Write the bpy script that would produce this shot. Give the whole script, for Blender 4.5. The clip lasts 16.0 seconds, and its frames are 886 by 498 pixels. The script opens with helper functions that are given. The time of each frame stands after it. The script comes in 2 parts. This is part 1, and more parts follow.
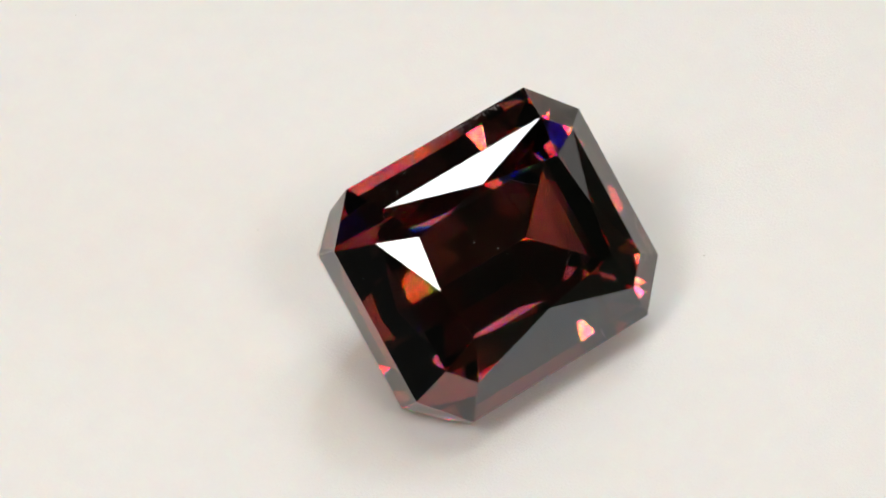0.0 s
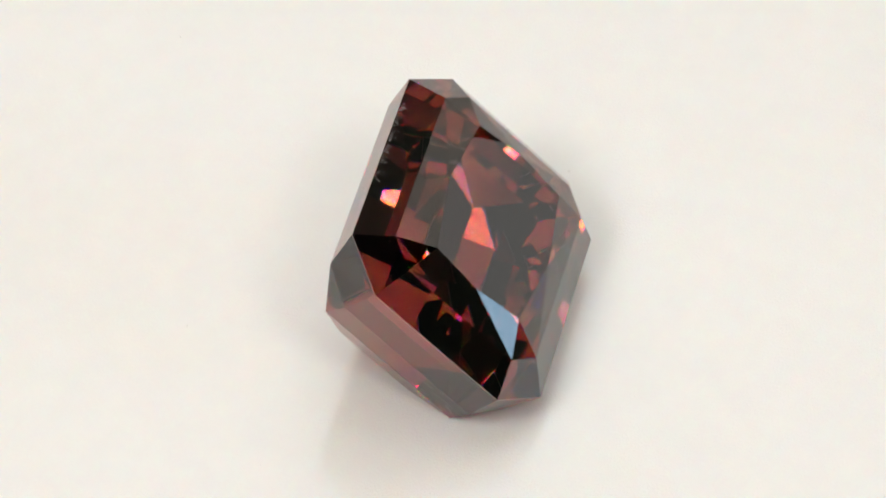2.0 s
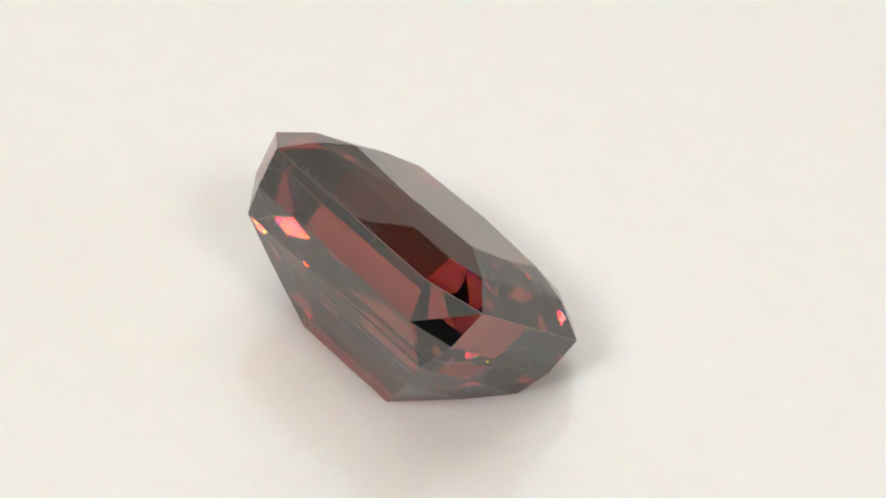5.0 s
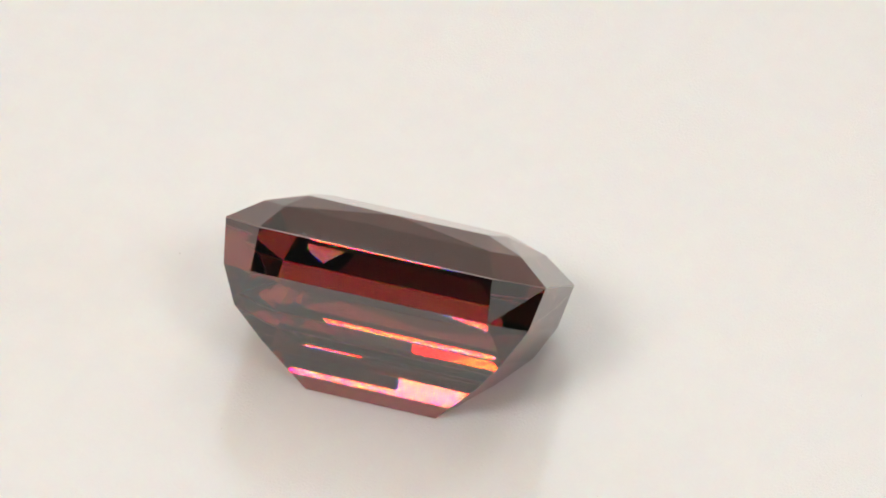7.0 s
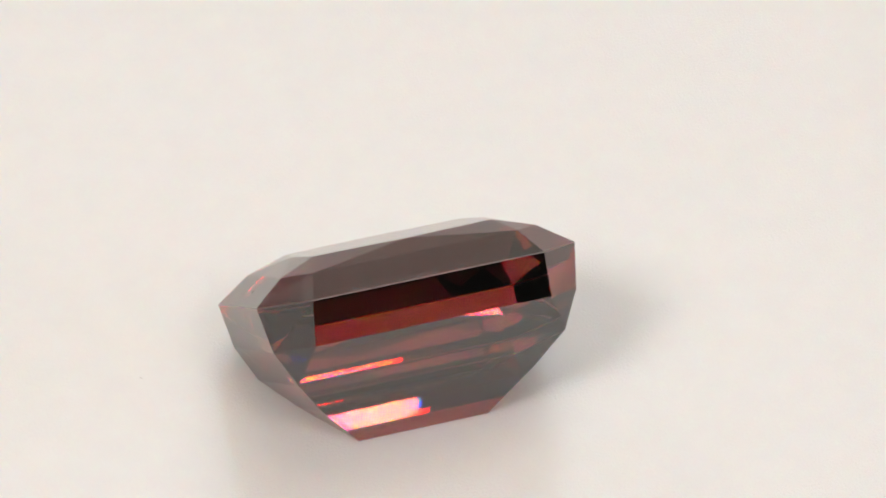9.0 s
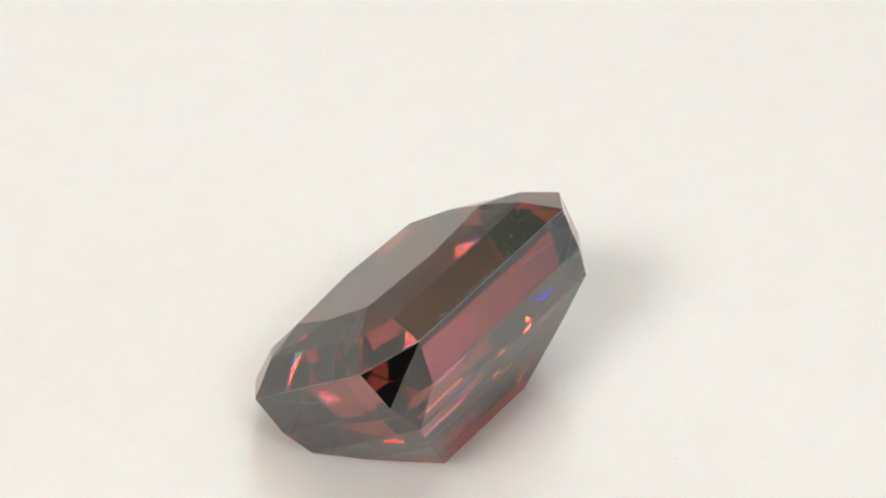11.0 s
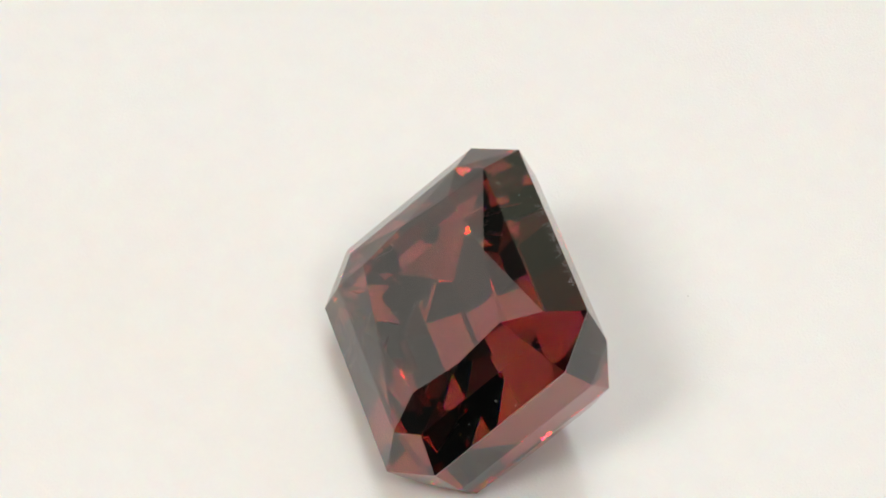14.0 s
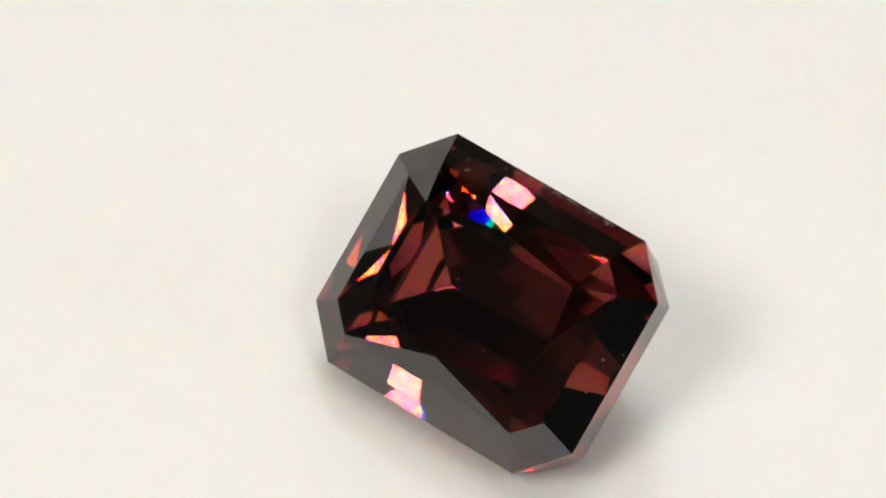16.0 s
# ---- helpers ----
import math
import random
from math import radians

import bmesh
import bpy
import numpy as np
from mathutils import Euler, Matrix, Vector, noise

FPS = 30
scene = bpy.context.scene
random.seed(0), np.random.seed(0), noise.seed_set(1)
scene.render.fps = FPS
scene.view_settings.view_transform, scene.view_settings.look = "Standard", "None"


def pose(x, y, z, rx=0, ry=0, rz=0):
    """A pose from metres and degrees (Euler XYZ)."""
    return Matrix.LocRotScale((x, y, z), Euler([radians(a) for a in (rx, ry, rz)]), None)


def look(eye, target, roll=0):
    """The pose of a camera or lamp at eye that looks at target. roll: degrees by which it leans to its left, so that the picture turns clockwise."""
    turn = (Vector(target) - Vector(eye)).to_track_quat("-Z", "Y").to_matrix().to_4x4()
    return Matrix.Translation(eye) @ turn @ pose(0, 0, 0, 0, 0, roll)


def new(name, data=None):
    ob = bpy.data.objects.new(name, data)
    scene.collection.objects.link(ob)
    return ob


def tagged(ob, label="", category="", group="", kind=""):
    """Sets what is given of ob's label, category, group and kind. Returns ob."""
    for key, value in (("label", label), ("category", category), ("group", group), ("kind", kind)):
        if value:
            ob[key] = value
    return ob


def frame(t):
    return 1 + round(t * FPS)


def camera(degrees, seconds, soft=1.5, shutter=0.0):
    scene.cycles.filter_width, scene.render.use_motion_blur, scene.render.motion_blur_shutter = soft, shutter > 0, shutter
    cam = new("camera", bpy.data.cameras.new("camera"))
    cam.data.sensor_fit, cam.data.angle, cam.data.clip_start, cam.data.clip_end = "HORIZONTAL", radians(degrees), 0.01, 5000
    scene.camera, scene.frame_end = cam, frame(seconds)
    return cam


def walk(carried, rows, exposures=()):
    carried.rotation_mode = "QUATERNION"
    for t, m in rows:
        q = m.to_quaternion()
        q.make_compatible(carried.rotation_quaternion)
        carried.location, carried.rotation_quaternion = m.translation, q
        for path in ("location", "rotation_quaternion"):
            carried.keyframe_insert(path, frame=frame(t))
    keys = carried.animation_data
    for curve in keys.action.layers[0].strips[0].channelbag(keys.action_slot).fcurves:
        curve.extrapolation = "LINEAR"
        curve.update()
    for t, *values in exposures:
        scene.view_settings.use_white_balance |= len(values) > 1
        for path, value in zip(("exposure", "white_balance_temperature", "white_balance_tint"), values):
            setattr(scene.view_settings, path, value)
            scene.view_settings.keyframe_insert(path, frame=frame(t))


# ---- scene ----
# One unit of the stone's plan, in metres: the stone is 9 mm long.
U = 0.01452
FLOOR = 0.2832 * U          # from the spin axis' origin down to the turntable top
ELEV = 0.7582               # camera's height angle
DIST = 10.0 * U


def eye_and_target():
    e = Vector((-0.0155 * U, -DIST * math.cos(ELEV), DIST * math.sin(ELEV) + FLOOR))
    return e, Vector((-0.0155 * U, 0, FLOOR))


cam = camera(9.48, 16.0, soft=2.0)
EYE, TARGET = eye_and_target()
walk(cam, [(0.0, look(EYE, TARGET, 2.47)), (16.0, look(EYE, TARGET, 2.47))],
     exposures=[(0.0, -0.16, 6400, 10), (0.6, -0.14, 6400, 10), (1.0, -0.07, 6400, 9), (4.2, -0.07, 6400, 9),
                (6.3, -0.17, 6480, 10.5), (7.2, -0.17, 6480, 11.5), (8.0, -0.17, 6480, 12.5), (9.2, -0.17, 6480, 12.5), (11.3, -0.07, 6400, 9), (16.0, -0.07, 6400, 9)])

# ---------------------------------------------------------------- light
world = bpy.data.worlds.new("world")
scene.world = world
world.use_nodes = True
world.node_tree.nodes["Background"].inputs[0].default_value = (1.0, 0.95, 0.9, 1)
world.node_tree.nodes["Background"].inputs[1].default_value = 0.02


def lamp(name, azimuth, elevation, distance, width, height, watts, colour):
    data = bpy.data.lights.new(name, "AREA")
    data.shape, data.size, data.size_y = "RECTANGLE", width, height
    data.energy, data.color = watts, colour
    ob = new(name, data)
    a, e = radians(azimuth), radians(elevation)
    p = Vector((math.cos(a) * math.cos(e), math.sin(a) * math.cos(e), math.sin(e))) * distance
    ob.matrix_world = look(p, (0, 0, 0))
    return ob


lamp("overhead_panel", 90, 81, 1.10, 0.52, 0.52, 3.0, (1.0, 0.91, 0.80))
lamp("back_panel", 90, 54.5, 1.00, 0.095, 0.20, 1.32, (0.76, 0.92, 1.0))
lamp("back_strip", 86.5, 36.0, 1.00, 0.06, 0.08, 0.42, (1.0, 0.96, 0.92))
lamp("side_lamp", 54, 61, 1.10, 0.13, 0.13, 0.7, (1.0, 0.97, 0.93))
# Added dim area lamp: widens side_lamp's mirror image with a bluish falloff.
lamp("side_dim_lamp", 55, 54, 1.12, 0.20, 0.14, 0.32, (0.86, 0.97, 1.0))
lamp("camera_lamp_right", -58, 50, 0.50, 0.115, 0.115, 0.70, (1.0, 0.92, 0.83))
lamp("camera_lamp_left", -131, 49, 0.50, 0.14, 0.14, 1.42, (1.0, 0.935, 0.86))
# Added lamp, no window: gives the pale veil mirrored in the table facet.
lamp("veil_lamp", 25, 17.5, 1.50, 0.60, 0.30, 0.34, (1.0, 0.97, 0.92))
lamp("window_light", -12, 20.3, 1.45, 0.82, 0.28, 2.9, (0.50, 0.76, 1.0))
# Added unseen lamp: brightens the north wall that the bezel facets mirror.
wall_fill = lamp("wall_fill_lamp", 90, 50, 1.90, 0.35, 0.1, 6.0, (1.0, 0.93, 0.83))
wall_fill.matrix_world = look((-0.5, 1.25, 1.35), (-0.5, 1.6, 1.35))


# ---------------------------------------------------------------- materials
def material(name):
    m = bpy.data.materials.new(name)
    m.use_nodes = True
    m.node_tree.nodes.clear()
    nodes, links = m.node_tree.nodes, m.node_tree.links
    out = nodes.new("ShaderNodeOutputMaterial")

    def node(kind, **values):
        n = nodes.new(kind)
        for k, v in values.items():
            n.inputs[k.replace("_", " ")].default_value = v
        return n
    return m, node, links, out


def gem_material(name="red_stone", rough=0.0):
    """Dark red faceted stone: a gloss coat over a refraction that splits the colours a little."""
    m, node, links, out = material(name)

    def nodes_math(kind, second):
        n = node("ShaderNodeVectorMath")
        n.operation = kind
        n.inputs[1].default_value = second
        return n
    fresnel = node("ShaderNodeFresnel", IOR=2.04)
    gloss = node("ShaderNodeBsdfGlossy", Color=(1, 1, 1, 1), Roughness=rough)
    red = node("ShaderNodeBsdfRefraction", Color=(0.55, 0, 0, 1), Roughness=rough, IOR=1.928)
    green = node("ShaderNodeBsdfRefraction", Color=(0, 0.213, 0, 1), Roughness=rough, IOR=1.94)
    blue = node("ShaderNodeBsdfRefraction", Color=(0, 0, 0.197, 1), Roughness=rough, IOR=1.955)
    coord = node("ShaderNodeTexCoord")
    wave = node("ShaderNodeTexNoise", Scale=320.0, Detail=1.5)
    links.new(coord.outputs["Object"], wave.inputs["Vector"])
    centre = nodes_math("SUBTRACT", (0.5, 0.5, 0.5))
    links.new(wave.outputs["Color"], centre.inputs[0])
    scale = nodes_math("MULTIPLY", (0.003, 0.003, 0.003))
    links.new(centre.outputs[0], scale.inputs[0])
    geometry = node("ShaderNodeNewGeometry")
    lean = nodes_math("ADD", (0, 0, 0))
    links.new(geometry.outputs["Normal"], lean.inputs[0])
    links.new(scale.outputs[0], lean.inputs[1])
    unit = nodes_math("NORMALIZE", (0, 0, 0))
    links.new(lean.outputs[0], unit.inputs[0])
    for lobe in (gloss, red, green, blue):
        links.new(unit.outputs[0], lobe.inputs["Normal"])
    a1, a2 = node("ShaderNodeAddShader"), node("ShaderNodeAddShader")
    links.new(red.outputs[0], a1.inputs[0])
    links.new(green.outputs[0], a1.inputs[1])
    links.new(a1.outputs[0], a2.inputs[0])
    links.new(blue.outputs[0], a2.inputs[1])
    mix = node("ShaderNodeMixShader")
    links.new(fresnel.outputs[0], mix.inputs[0])
    links.new(a2.outputs[0], mix.inputs[1])
    links.new(gloss.outputs[0], mix.inputs[2])
    links.new(mix.outputs[0], out.inputs[0])
    return m


def plain(name, colour, rough, scale=40.0, amount=0.06, bump=0.0, metallic=0.0, glow=0.0):
    """A painted or bare surface with soft blotches and fine grain."""
    m, node, links, out = material(name)
    coord = node("ShaderNodeTexCoord")
    coarse = node("ShaderNodeTexNoise", Scale=scale, Detail=3.0)
    fine = node("ShaderNodeTexNoise", Scale=scale * 14, Detail=4.0)
    links.new(coord.outputs["Object"], coarse.inputs["Vector"])
    links.new(coord.outputs["Object"], fine.inputs["Vector"])
    ramp = node("ShaderNodeValToRGB")
    ramp.color_ramp.elements[0].position, ramp.color_ramp.elements[1].position = 0.3, 0.7
    ramp.color_ramp.elements[0].color = (*[c * (1 - amount) for c in colour], 1)
    ramp.color_ramp.elements[1].color = (*[min(1, c * (1 + amount * 0.4)) for c in colour], 1)
    links.new(coarse.outputs["Fac"], ramp.inputs[0])
    b = node("ShaderNodeBsdfPrincipled", Roughness=rough, Metallic=metallic)
    links.new(ramp.outputs[0], b.inputs["Base Color"])
    if glow:                # light that wanders inside a milky sheet, warm light the furthest
        b.subsurface_method = "RANDOM_WALK"
        b.inputs["Subsurface Weight"].default_value = 0.5
        b.inputs["Subsurface Radius"].default_value = (1.0, 0.62, 0.42)
        b.inputs["Subsurface Scale"].default_value = glow
    if bump:
        bm = node("ShaderNodeBump", Strength=bump, Distance=0.0002)
        links.new(fine.outputs["Fac"], bm.inputs["Height"])
        links.new(bm.outputs[0], b.inputs["Normal"])
    links.new(b.outputs[0], out.inputs[0])
    return m


STONE = gem_material()
FROSTED = gem_material("red_stone_frosted", 0.35)


def add_frost(m):
    """Scatters part of the light at a ground, unpolished surface."""
    nodes, links = m.node_tree.nodes, m.node_tree.links
    out = next(n for n in nodes if n.type == "OUTPUT_MATERIAL")
    old = out.inputs[0].links[0].from_socket
    d = nodes.new("ShaderNodeBsdfDiffuse")
    d.inputs["Color"].default_value = (0.50, 0.45, 0.44, 1)
    mix = nodes.new("ShaderNodeMixShader")
    mix.inputs[0].default_value = 0.22
    links.new(old, mix.inputs[1])
    links.new(d.outputs[0], mix.inputs[2])
    links.new(mix.outputs[0], out.inputs[0])


add_frost(FROSTED)
SCUFF = plain("scuffed_stone", (0.20, 0.155, 0.155), 0.6, 900.0, 0.4)
DUST = plain("pale_dust", (0.55, 0.52, 0.48), 0.9, 900.0, 0.3)
SOOT = plain("dark_dust", (0.10, 0.09, 0.085), 0.9, 900.0, 0.3)
ACRYLIC = plain("white_acrylic", (0.806, 0.785, 0.765), 0.34, 1000.0, 0.015, 0.16, glow=0.0036)
WHITE = plain("white_laminate", (0.78, 0.76, 0.73), 0.4, 8.0, 0.04)
CARD = plain("white_card", (0.91, 0.875, 0.83), 0.8, 30.0, 0.03)
PAINT = plain("room_paint", (0.30, 0.28, 0.26), 0.9, 2.0, 0.05)
CEILING = plain("grey_ceiling_paint", (0.08, 0.078, 0.075), 0.9, 2.0, 0.05)
CARPET = plain("room_floor", (0.12, 0.10, 0.09), 0.9, 5.0, 0.2)
OLIVE = plain("green_grey_paint", (0.30, 0.33, 0.27), 0.9, 2.0, 0.08)
DARK = plain("dark_plastic", (0.03, 0.03, 0.03), 0.5, 30.0, 0.1)


# ---------------------------------------------------------------- building helpers
def part(name, bm, mat, parent=None, label="", smooth=False):
    me = bpy.data.meshes.new(name)
    if not bm.faces[:] or all(e.is_manifold for e in bm.edges):
        bmesh.ops.recalc_face_normals(bm, faces=bm.faces)
    else:                   # an open shell of the stone: turn each face outward from the stone's middle
        bm.normal_update()
        for f in bm.faces:
            if f.normal.dot(f.calc_center_median() - Vector((0, 0, -0.1 * U))) < 0:
                f.normal_flip()
    bm.to_mesh(me)
    bm.free()
    me.materials.append(mat)
    for p in me.polygons:
        p.use_smooth = smooth
    ob = new(name, me)
    if parent:
        ob.parent = parent
    if label:
        tagged(ob, label)
    return ob


def box(x0, y0, z0, x1, y1, z1, bevel=0.0):
    bm = bmesh.new()
    bmesh.ops.create_cube(bm, size=1)
    for v in bm.verts:
        v.co = Vector((x0 + (v.co.x + 0.5) * (x1 - x0), y0 + (v.co.y + 0.5) * (y1 - y0), z0 + (v.co.z + 0.5) * (z1 - z0)))
    if bevel:
        bmesh.ops.bevel(bm, geom=bm.edges[:], offset=bevel, segments=3, profile=0.5, affect="EDGES")
    return bm


def turned(profile, steps=128):
    """A solid turned round the z axis from (radius, height) pairs, closed at both ends."""
    bm = bmesh.new()
    rings = []
    for r, z in profile:
        rings.append([bm.verts.new((r * math.cos(2 * math.pi * k / steps), r * math.sin(2 * math.pi * k / steps), z)) for k in range(steps)])
    for a, b in zip(rings, rings[1:]):
        for k in range(steps):
            bm.faces.new((a[k], a[(k + 1) % steps], b[(k + 1) % steps], b[k]))
    bm.faces.new(rings[0])
    bm.faces.new(rings[-1])
    return bm


# ---------------------------------------------------------------- room
def build_room():
    table_z = -0.03
    tagged(part("table_top", box(-0.6, -0.45, table_z - 0.03, 0.6, 0.75, table_z, 0.003), WHITE), "white laminate table top under the turntable", kind="structure")
    fz = table_z - 0.75
    tagged(part("floor", box(-1.6, -1.6, fz - 0.1, 1.6, 1.6, fz), CARPET), "dark carpeted room floor", kind="structure")
    tagged(part("ceiling", box(-1.6, -1.6, 1.75, 1.6, 1.6, 1.85), CEILING), "dark grey painted ceiling", kind="structure")
    for name, b in (("wall_north", (-1.6, 1.6, fz, 1.6, 1.7, 1.75)), ("wall_south", (-1.6, -1.7, fz, 1.6, -1.6, 1.75)),
                    ("wall_east", (1.6, -1.7, fz, 1.7, 1.7, 1.75)), ("wall_west", (-1.7, -1.7, fz, -1.6, 1.7, 1.75))):
        tagged(part(name, box(*b), OLIVE if name in ("wall_north", "wall_east") else PAINT), "dim painted room wall", kind="structure")


# ---------------------------------------------------------------- paper screens
def arc_screen(name, radius, az0, az1, height, label):
    """An upright sheet of card bent round the turntable."""
    steps, thick, z0 = 48, 0.0012, -0.03
    bm = bmesh.new()
    rings = []
    for k in range(steps + 1):
        a = radians(az0 + (az1 - az0) * k / steps)
        c, d = math.cos(a), math.sin(a)
        rings.append([bm.verts.new((c * r, d * r, z)) for r, z in ((radius, z0), (radius, height), (radius + thick, height), (radius + thick, z0))])
    for p, q in zip(rings, rings[1:]):
        for k in range(4):
            bm.faces.new((p[k], p[(k + 1) % 4], q[(k + 1) % 4], q[k]))
    bm.faces.new(rings[0])
    bm.faces.new(rings[-1])
    return tagged(part(name, bm, CARD), label, "paper screen")


def build_screens():
    arc_screen("paper_screen", 0.340, 38, 62, 0.370, "tall curved white paper screen beside the turntable")
    arc_screen("paper_screen", 0.340, 126, 155, 0.420, "tall curved white paper screen beside the turntable")
    arc_screen("paper_screen", 0.348, 58, 128, 0.245, "lower curved white paper screen behind the turntable")


# ---------------------------------------------------------------- turntable
def build_turntable():
    root = tagged(new("turntable"), "round glossy white display turntable on a table", "turntable")
    part("platter", turned([(0.140, -0.006), (0.1495, -0.006), (0.15, -0.0055), (0.15, -0.0006), (0.1494, 0.0)], 160), ACRYLIC, root, "glossy white acrylic platter")
    part("base", turned([(0.075, -0.03), (0.08, -0.0295), (0.08, -0.009), (0.078, -0.0075)], 96), WHITE, root, "white plastic base")
    part("spindle", turned([(0.02, -0.0075), (0.02, -0.006)], 48), DARK, root, "dark plastic spindle")
    return root


# ---------------------------------------------------------------- dust on the platter
def build_platter_dust():
    """A few grains that ride on the platter."""
    rng = random.Random(5)
    spots = []
    for _ in range(14):
        a, d = rng.uniform(0, 6.28), rng.uniform(0.35, 1.3)
        spots.append((Vector((d * math.cos(a), d * math.sin(a), 0.0006)) * U, Vector((0, 0, 1))))
    grain = part("dust_grains", grains(spots, 0.0011 * U, rng), DUST)
    tagged(grain, "tiny dust grains on the white platter", "dust", kind="stuff")
    return (grain,)


# ---------------------------------------------------------------- gemstone
GIRDLE = (0.3099, 0.2479, 0.0865, 0.0884, 0.0)
BAND = 0.0009               # half height of the frosted girdle
BEZEL = (0.2486, 0.1850, 0.0501, 0.0494, 0.0443)
TABLE = (0.1748, 0.1077, 0.1900, 0.1323, 0.0694)
STEP = (0.2953, 0.2240, 0.0667, 0.0615, -0.0843)
LOWER = (0.2600, 0.1642, -0.1545)
BREAK = (0.2090, -0.2155)   # where the end facets of the pavilion bend
KEEL = (0.1277, -0.2938, 0.0085)
TILT = 0.7239


def octagon(bm, a, b, ca, cb, z, shift=0.0):
    pts = [(a, -(b - cb)), (a, b - cb), (a - ca, b), (-(a - ca), b), (-a, b - cb), (-a, -(b - cb)), (-(a - ca), -b), (a - ca, -b)]
    return [bm.verts.new((x * U, y * U, (z + shift) * U)) for x, y in pts]


def grains(spots, size, rng):
    """Small uneven grains lying at the given (place, normal) pairs."""
    bm = bmesh.new()
    for place, normal in spots:
        g = bmesh.ops.create_icosphere(bm, subdivisions=1, radius=size * rng.uniform(0.6, 1.5))
        turn = Vector(normal).to_track_quat("Z", "Y").to_matrix() @ Matrix.Rotation(rng.uniform(0, 6.28), 3, "Z")
        stretch = Matrix.Diagonal((rng.uniform(0.7, 1.6), rng.uniform(0.6, 1.0), 0.45))
        for v in g["verts"]:
            v.co = Vector(place) + turn @ (stretch @ v.co) * rng.uniform(0.85, 1.15)
    return bm


def bezel_point(side, along, rise):
    """A place on one of the four long bezel facets (0 +u, 1 +v, 2 -u, 3 -v) and its normal."""
    a, b, _, _, _ = GIRDLE
    ra, rb, _, _, rz = BEZEL
    if side % 2:
        sv = 1 if side == 1 else -1
        p = Vector((along, sv * (b + (rb - b) * rise), BAND + rz * rise))
        n = Vector((0, sv * rz, b - rb))
    else:
        su = 1 if side == 0 else -1
        p = Vector((su * (a + (ra - a) * rise), along, BAND + rz * rise))
        n = Vector((su * rz, 0, a - ra))
    return p * U, n.normalized()


def dress_gem(root):
    rng = random.Random(11)
    # chipped, whitish nicks just above one long girdle edge
    spots = [bezel_point(3, rng.uniform(-0.16, 0.07), abs(rng.gauss(0, 0.07)) + 0.03) for _ in range(110)]
    tagged(part("edge_nicks", grains(spots, 0.0013 * U, rng), SCUFF, root, "whitish nicks along the girdle"), kind="stuff")
    spots = [bezel_point(3, rng.uniform(0.08, 0.21), rng.uniform(0.1, 0.9)) for _ in range(6)]
    spots += [bezel_point(rng.choice((0, 1, 2)), rng.uniform(-0.13, 0.13), rng.uniform(0.1, 0.9)) for _ in range(9)]
    spots += [(Vector((rng.uniform(-0.14, 0.14), rng.uniform(-0.07, 0.09), TABLE[4] + BAND)) * U, Vector((0, 0, 1))) for _ in range(9)]
    tagged(part("dust", grains(spots, 0.0009 * U, rng), DUST, root, "pale dust specks"), kind="stuff")
    spots = [bezel_point(2, v, r) for v, r in ((-0.02, 0.5), (0.035, 0.4), (-0.07, 0.75))]
    tagged(part("lint", grains(spots, 0.0022 * U, rng), SOOT, root, "dark lint specks"), kind="stuff")


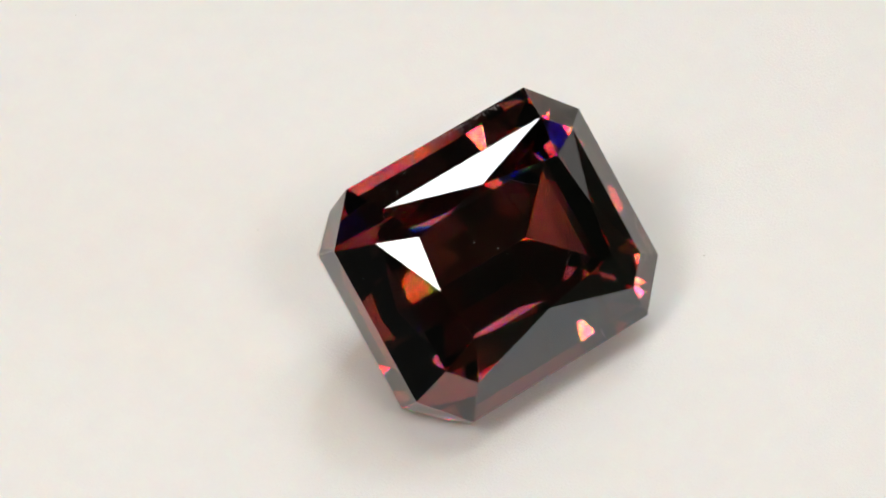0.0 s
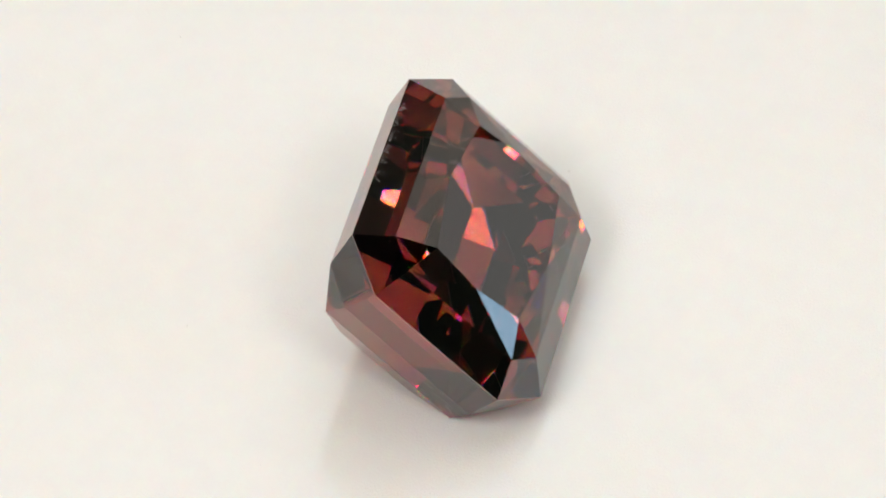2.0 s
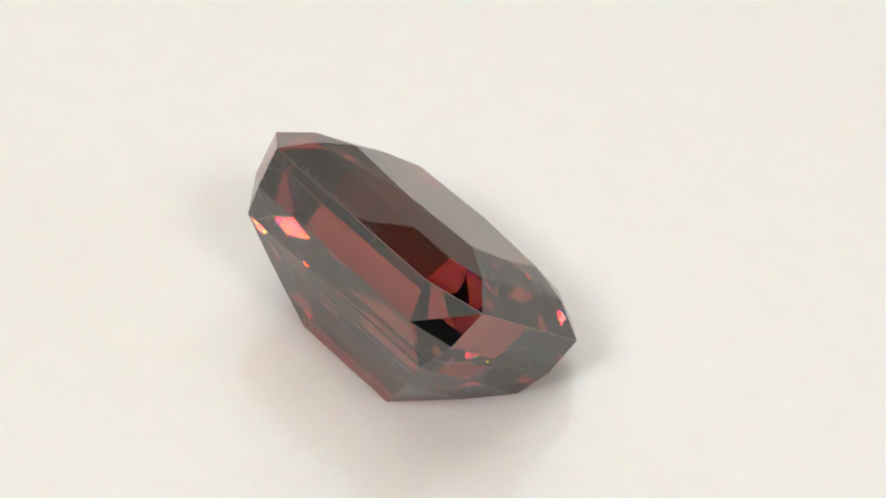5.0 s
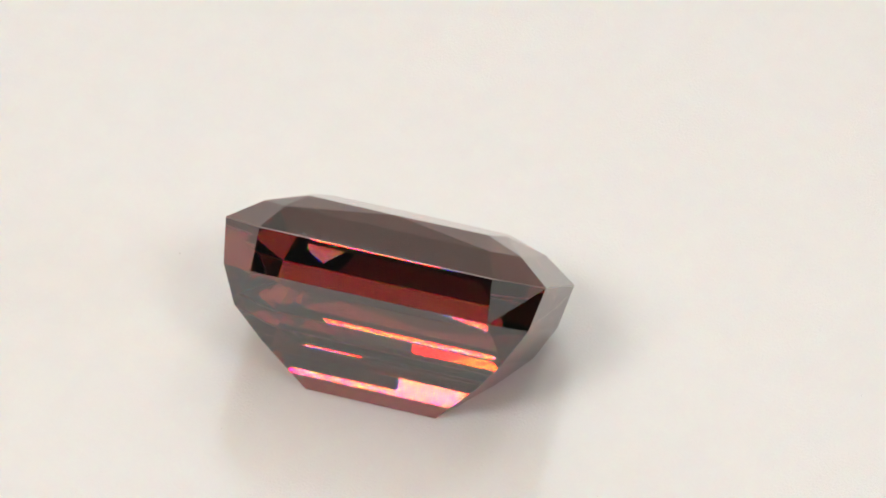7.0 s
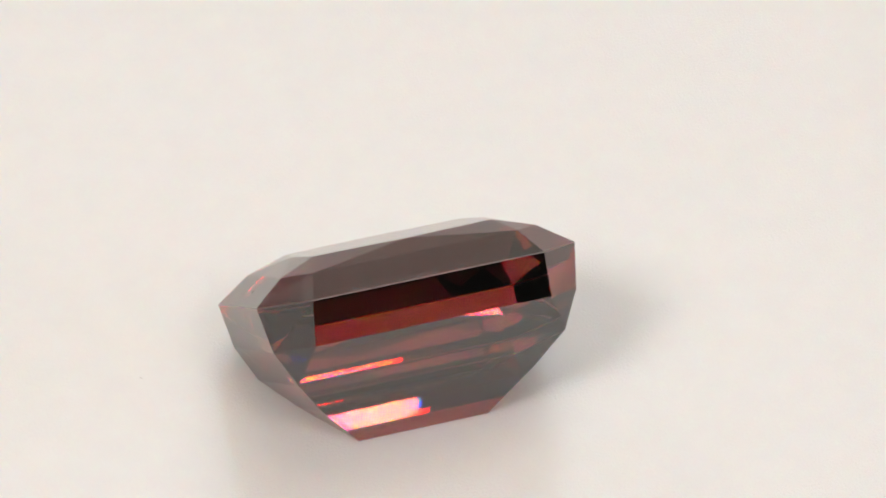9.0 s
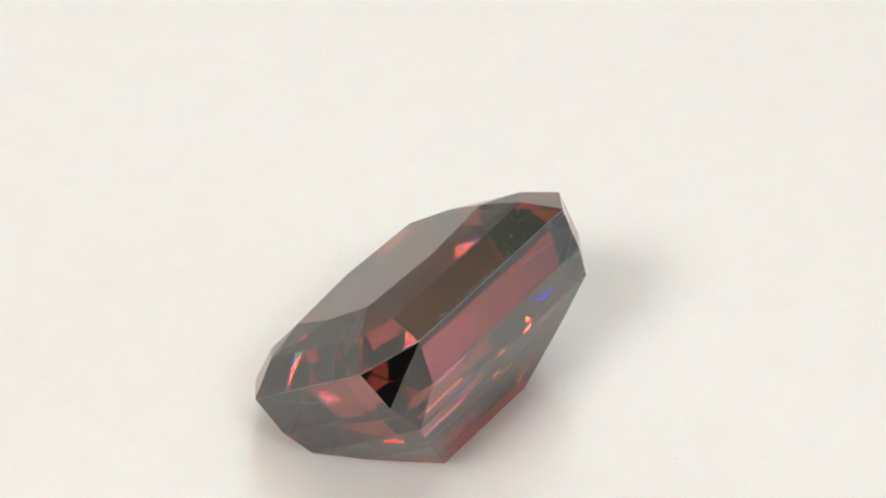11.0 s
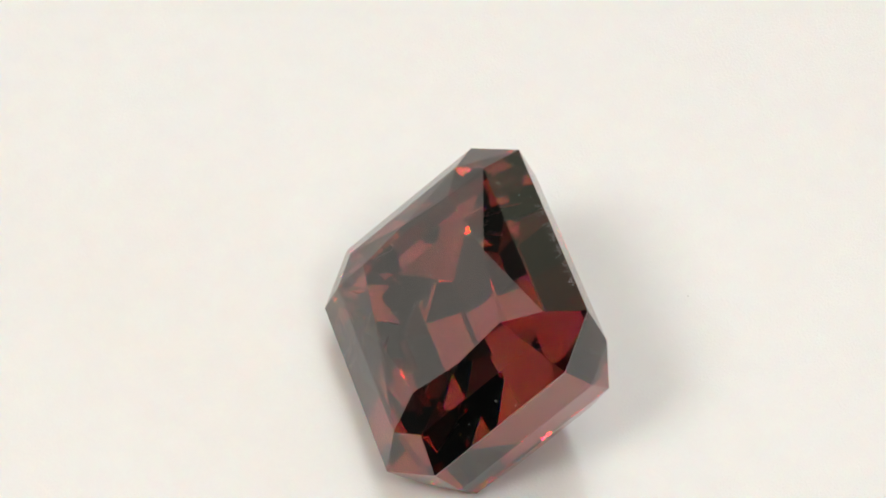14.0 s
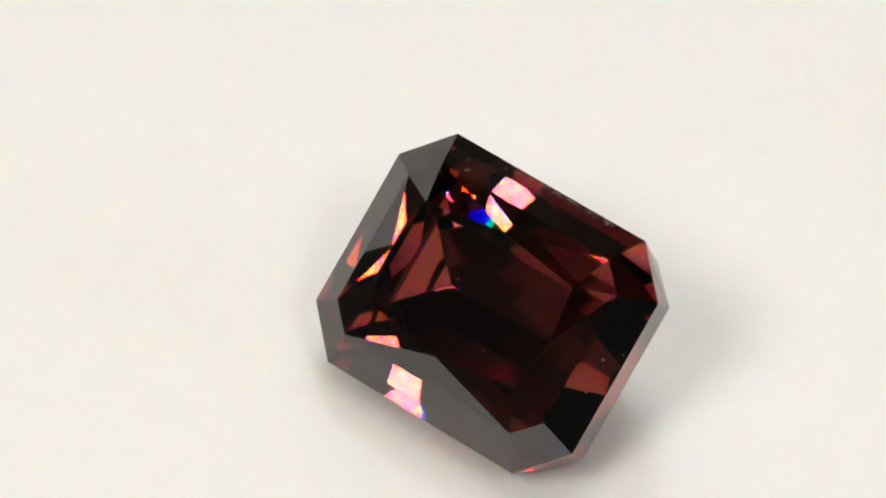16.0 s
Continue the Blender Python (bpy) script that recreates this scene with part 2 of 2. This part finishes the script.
def build_gem():
    root = tagged(new("gemstone"), "deep red faceted cut-corner gemstone resting on a turntable", "gemstone")
    # crown: eight bezel facets and a ring of triangles up to the table
    bm = bmesh.new()
    g = octagon(bm, *GIRDLE[:4], BAND)
    r = octagon(bm, *BEZEL, BAND)
    a, b, ma, mb, z = TABLE
    z += BAND
    corner = {(su, sv): bm.verts.new((su * a * U, sv * b * U, z * U)) for su in (1, -1) for sv in (1, -1)}
    mid = [bm.verts.new((x * U, y * U, z * U)) for x, y in ((ma, 0), (0, mb), (-ma, 0), (0, -mb))]
    for k in range(8):
        bm.faces.new((g[k], g[(k + 1) % 8], r[(k + 1) % 8], r[k]))
    signs = [(1, -1), (1, 1), (-1, 1), (-1, -1)]
    for k in range(4):
        p, q, m = r[2 * k], r[2 * k + 1], mid[k]
        here, ahead = corner[signs[k]], corner[signs[(k + 1) % 4]]
        bm.faces.new((p, q, m))
        bm.faces.new((p, m, here))
        bm.faces.new((q, ahead, m))
        bm.faces.new((q, r[(2 * k + 2) % 8], ahead))
    crown = part("crown", bm, STONE, root)
    bm = bmesh.new()
    order = []
    for k in range(4):
        su, sv = signs[k]
        order.append(bm.verts.new((su * a * U, sv * b * U, z * U)))
        x, y = ((ma, 0), (0, mb), (-ma, 0), (0, -mb))[k]
        order.append(bm.verts.new((x * U, y * U, z * U)))
    bm.faces.new(order)
    part("table_facet", bm, STONE, root)
    # pavilion: stepped below the girdle down to a short keel
    bm = bmesh.new()
    g = octagon(bm, *GIRDLE[:4], -BAND)
    s = octagon(bm, *STEP, -BAND)
    la, lb, lz = LOWER
    lz -= BAND
    low = [bm.verts.new((su * la * U, (sv * lb + 0.0026) * U, lz * U)) for su, sv in signs]
    ka, kz, kv = KEEL
    kz -= BAND
    keel = [bm.verts.new((su * ka * U, kv * U, kz * U)) for su in (1, -1)]
    for k in range(8):
        bm.faces.new((g[(k + 1) % 8], g[k], s[k], s[(k + 1) % 8]))
    for k in range(4):
        p, q = s[2 * k], s[2 * k + 1]
        bm.faces.new((q, p, low[k], low[(k + 1) % 4]))
        bm.faces.new((s[(2 * k + 2) % 8], q, low[(k + 1) % 4]))
    na, nz = BREAK
    share = (nz - KEEL[1]) / (LOWER[2] - KEEL[1])       # keeps the bend in the plane of the long facets
    bend = [bm.verts.new((su * na * U, (sv * lb * share + kv + (0.0026 - kv) * share) * U, (nz - BAND) * U)) for su, sv in signs]
    for end in (0, 2):
        bm.faces.new((low[end + 1], low[end], bend[end], bend[end + 1]))
        bm.faces.new((bend[end + 1], bend[end], keel[end // 2]))
    bm.faces.new((low[2], low[1], bend[1], keel[0], keel[1], bend[2]))
    bm.faces.new((low[0], low[3], bend[3], keel[1], keel[0], bend[0]))
    part("pavilion", bm, STONE, root)
    bm = bmesh.new()
    g, s = octagon(bm, *GIRDLE[:4], BAND), octagon(bm, *GIRDLE[:4], -BAND)
    for k in range(8):
        bm.faces.new((g[(k + 1) % 8], g[k], s[k], s[(k + 1) % 8]))
    part("girdle", bm, FROSTED, root, "frosted girdle edge")
    return root


def spin(t):
    return -2.3828 + 0.3042 * t


REST = Matrix.Translation((-0.1018 * U, 0.0225 * U, FLOOR - 0.0565 * U + 0.75 * BAND * U)) @ Matrix.Rotation(-TILT, 4, "X")

build_room()
build_screens()
turntable = build_turntable()
gemstone = build_gem()
dress_gem(gemstone)
lint = build_platter_dust()


def motions():
    times = [k * 0.5 for k in range(33)]
    walk(gemstone, [(t, Matrix.Rotation(spin(t), 4, "Z") @ REST) for t in times])
    for ob in lint:
        walk(ob, [(t, Matrix.Rotation(spin(t), 4, "Z")) for t in times])
    walk(turntable, [(t, Matrix.Rotation(spin(t), 4, "Z")) for t in times])


motions()
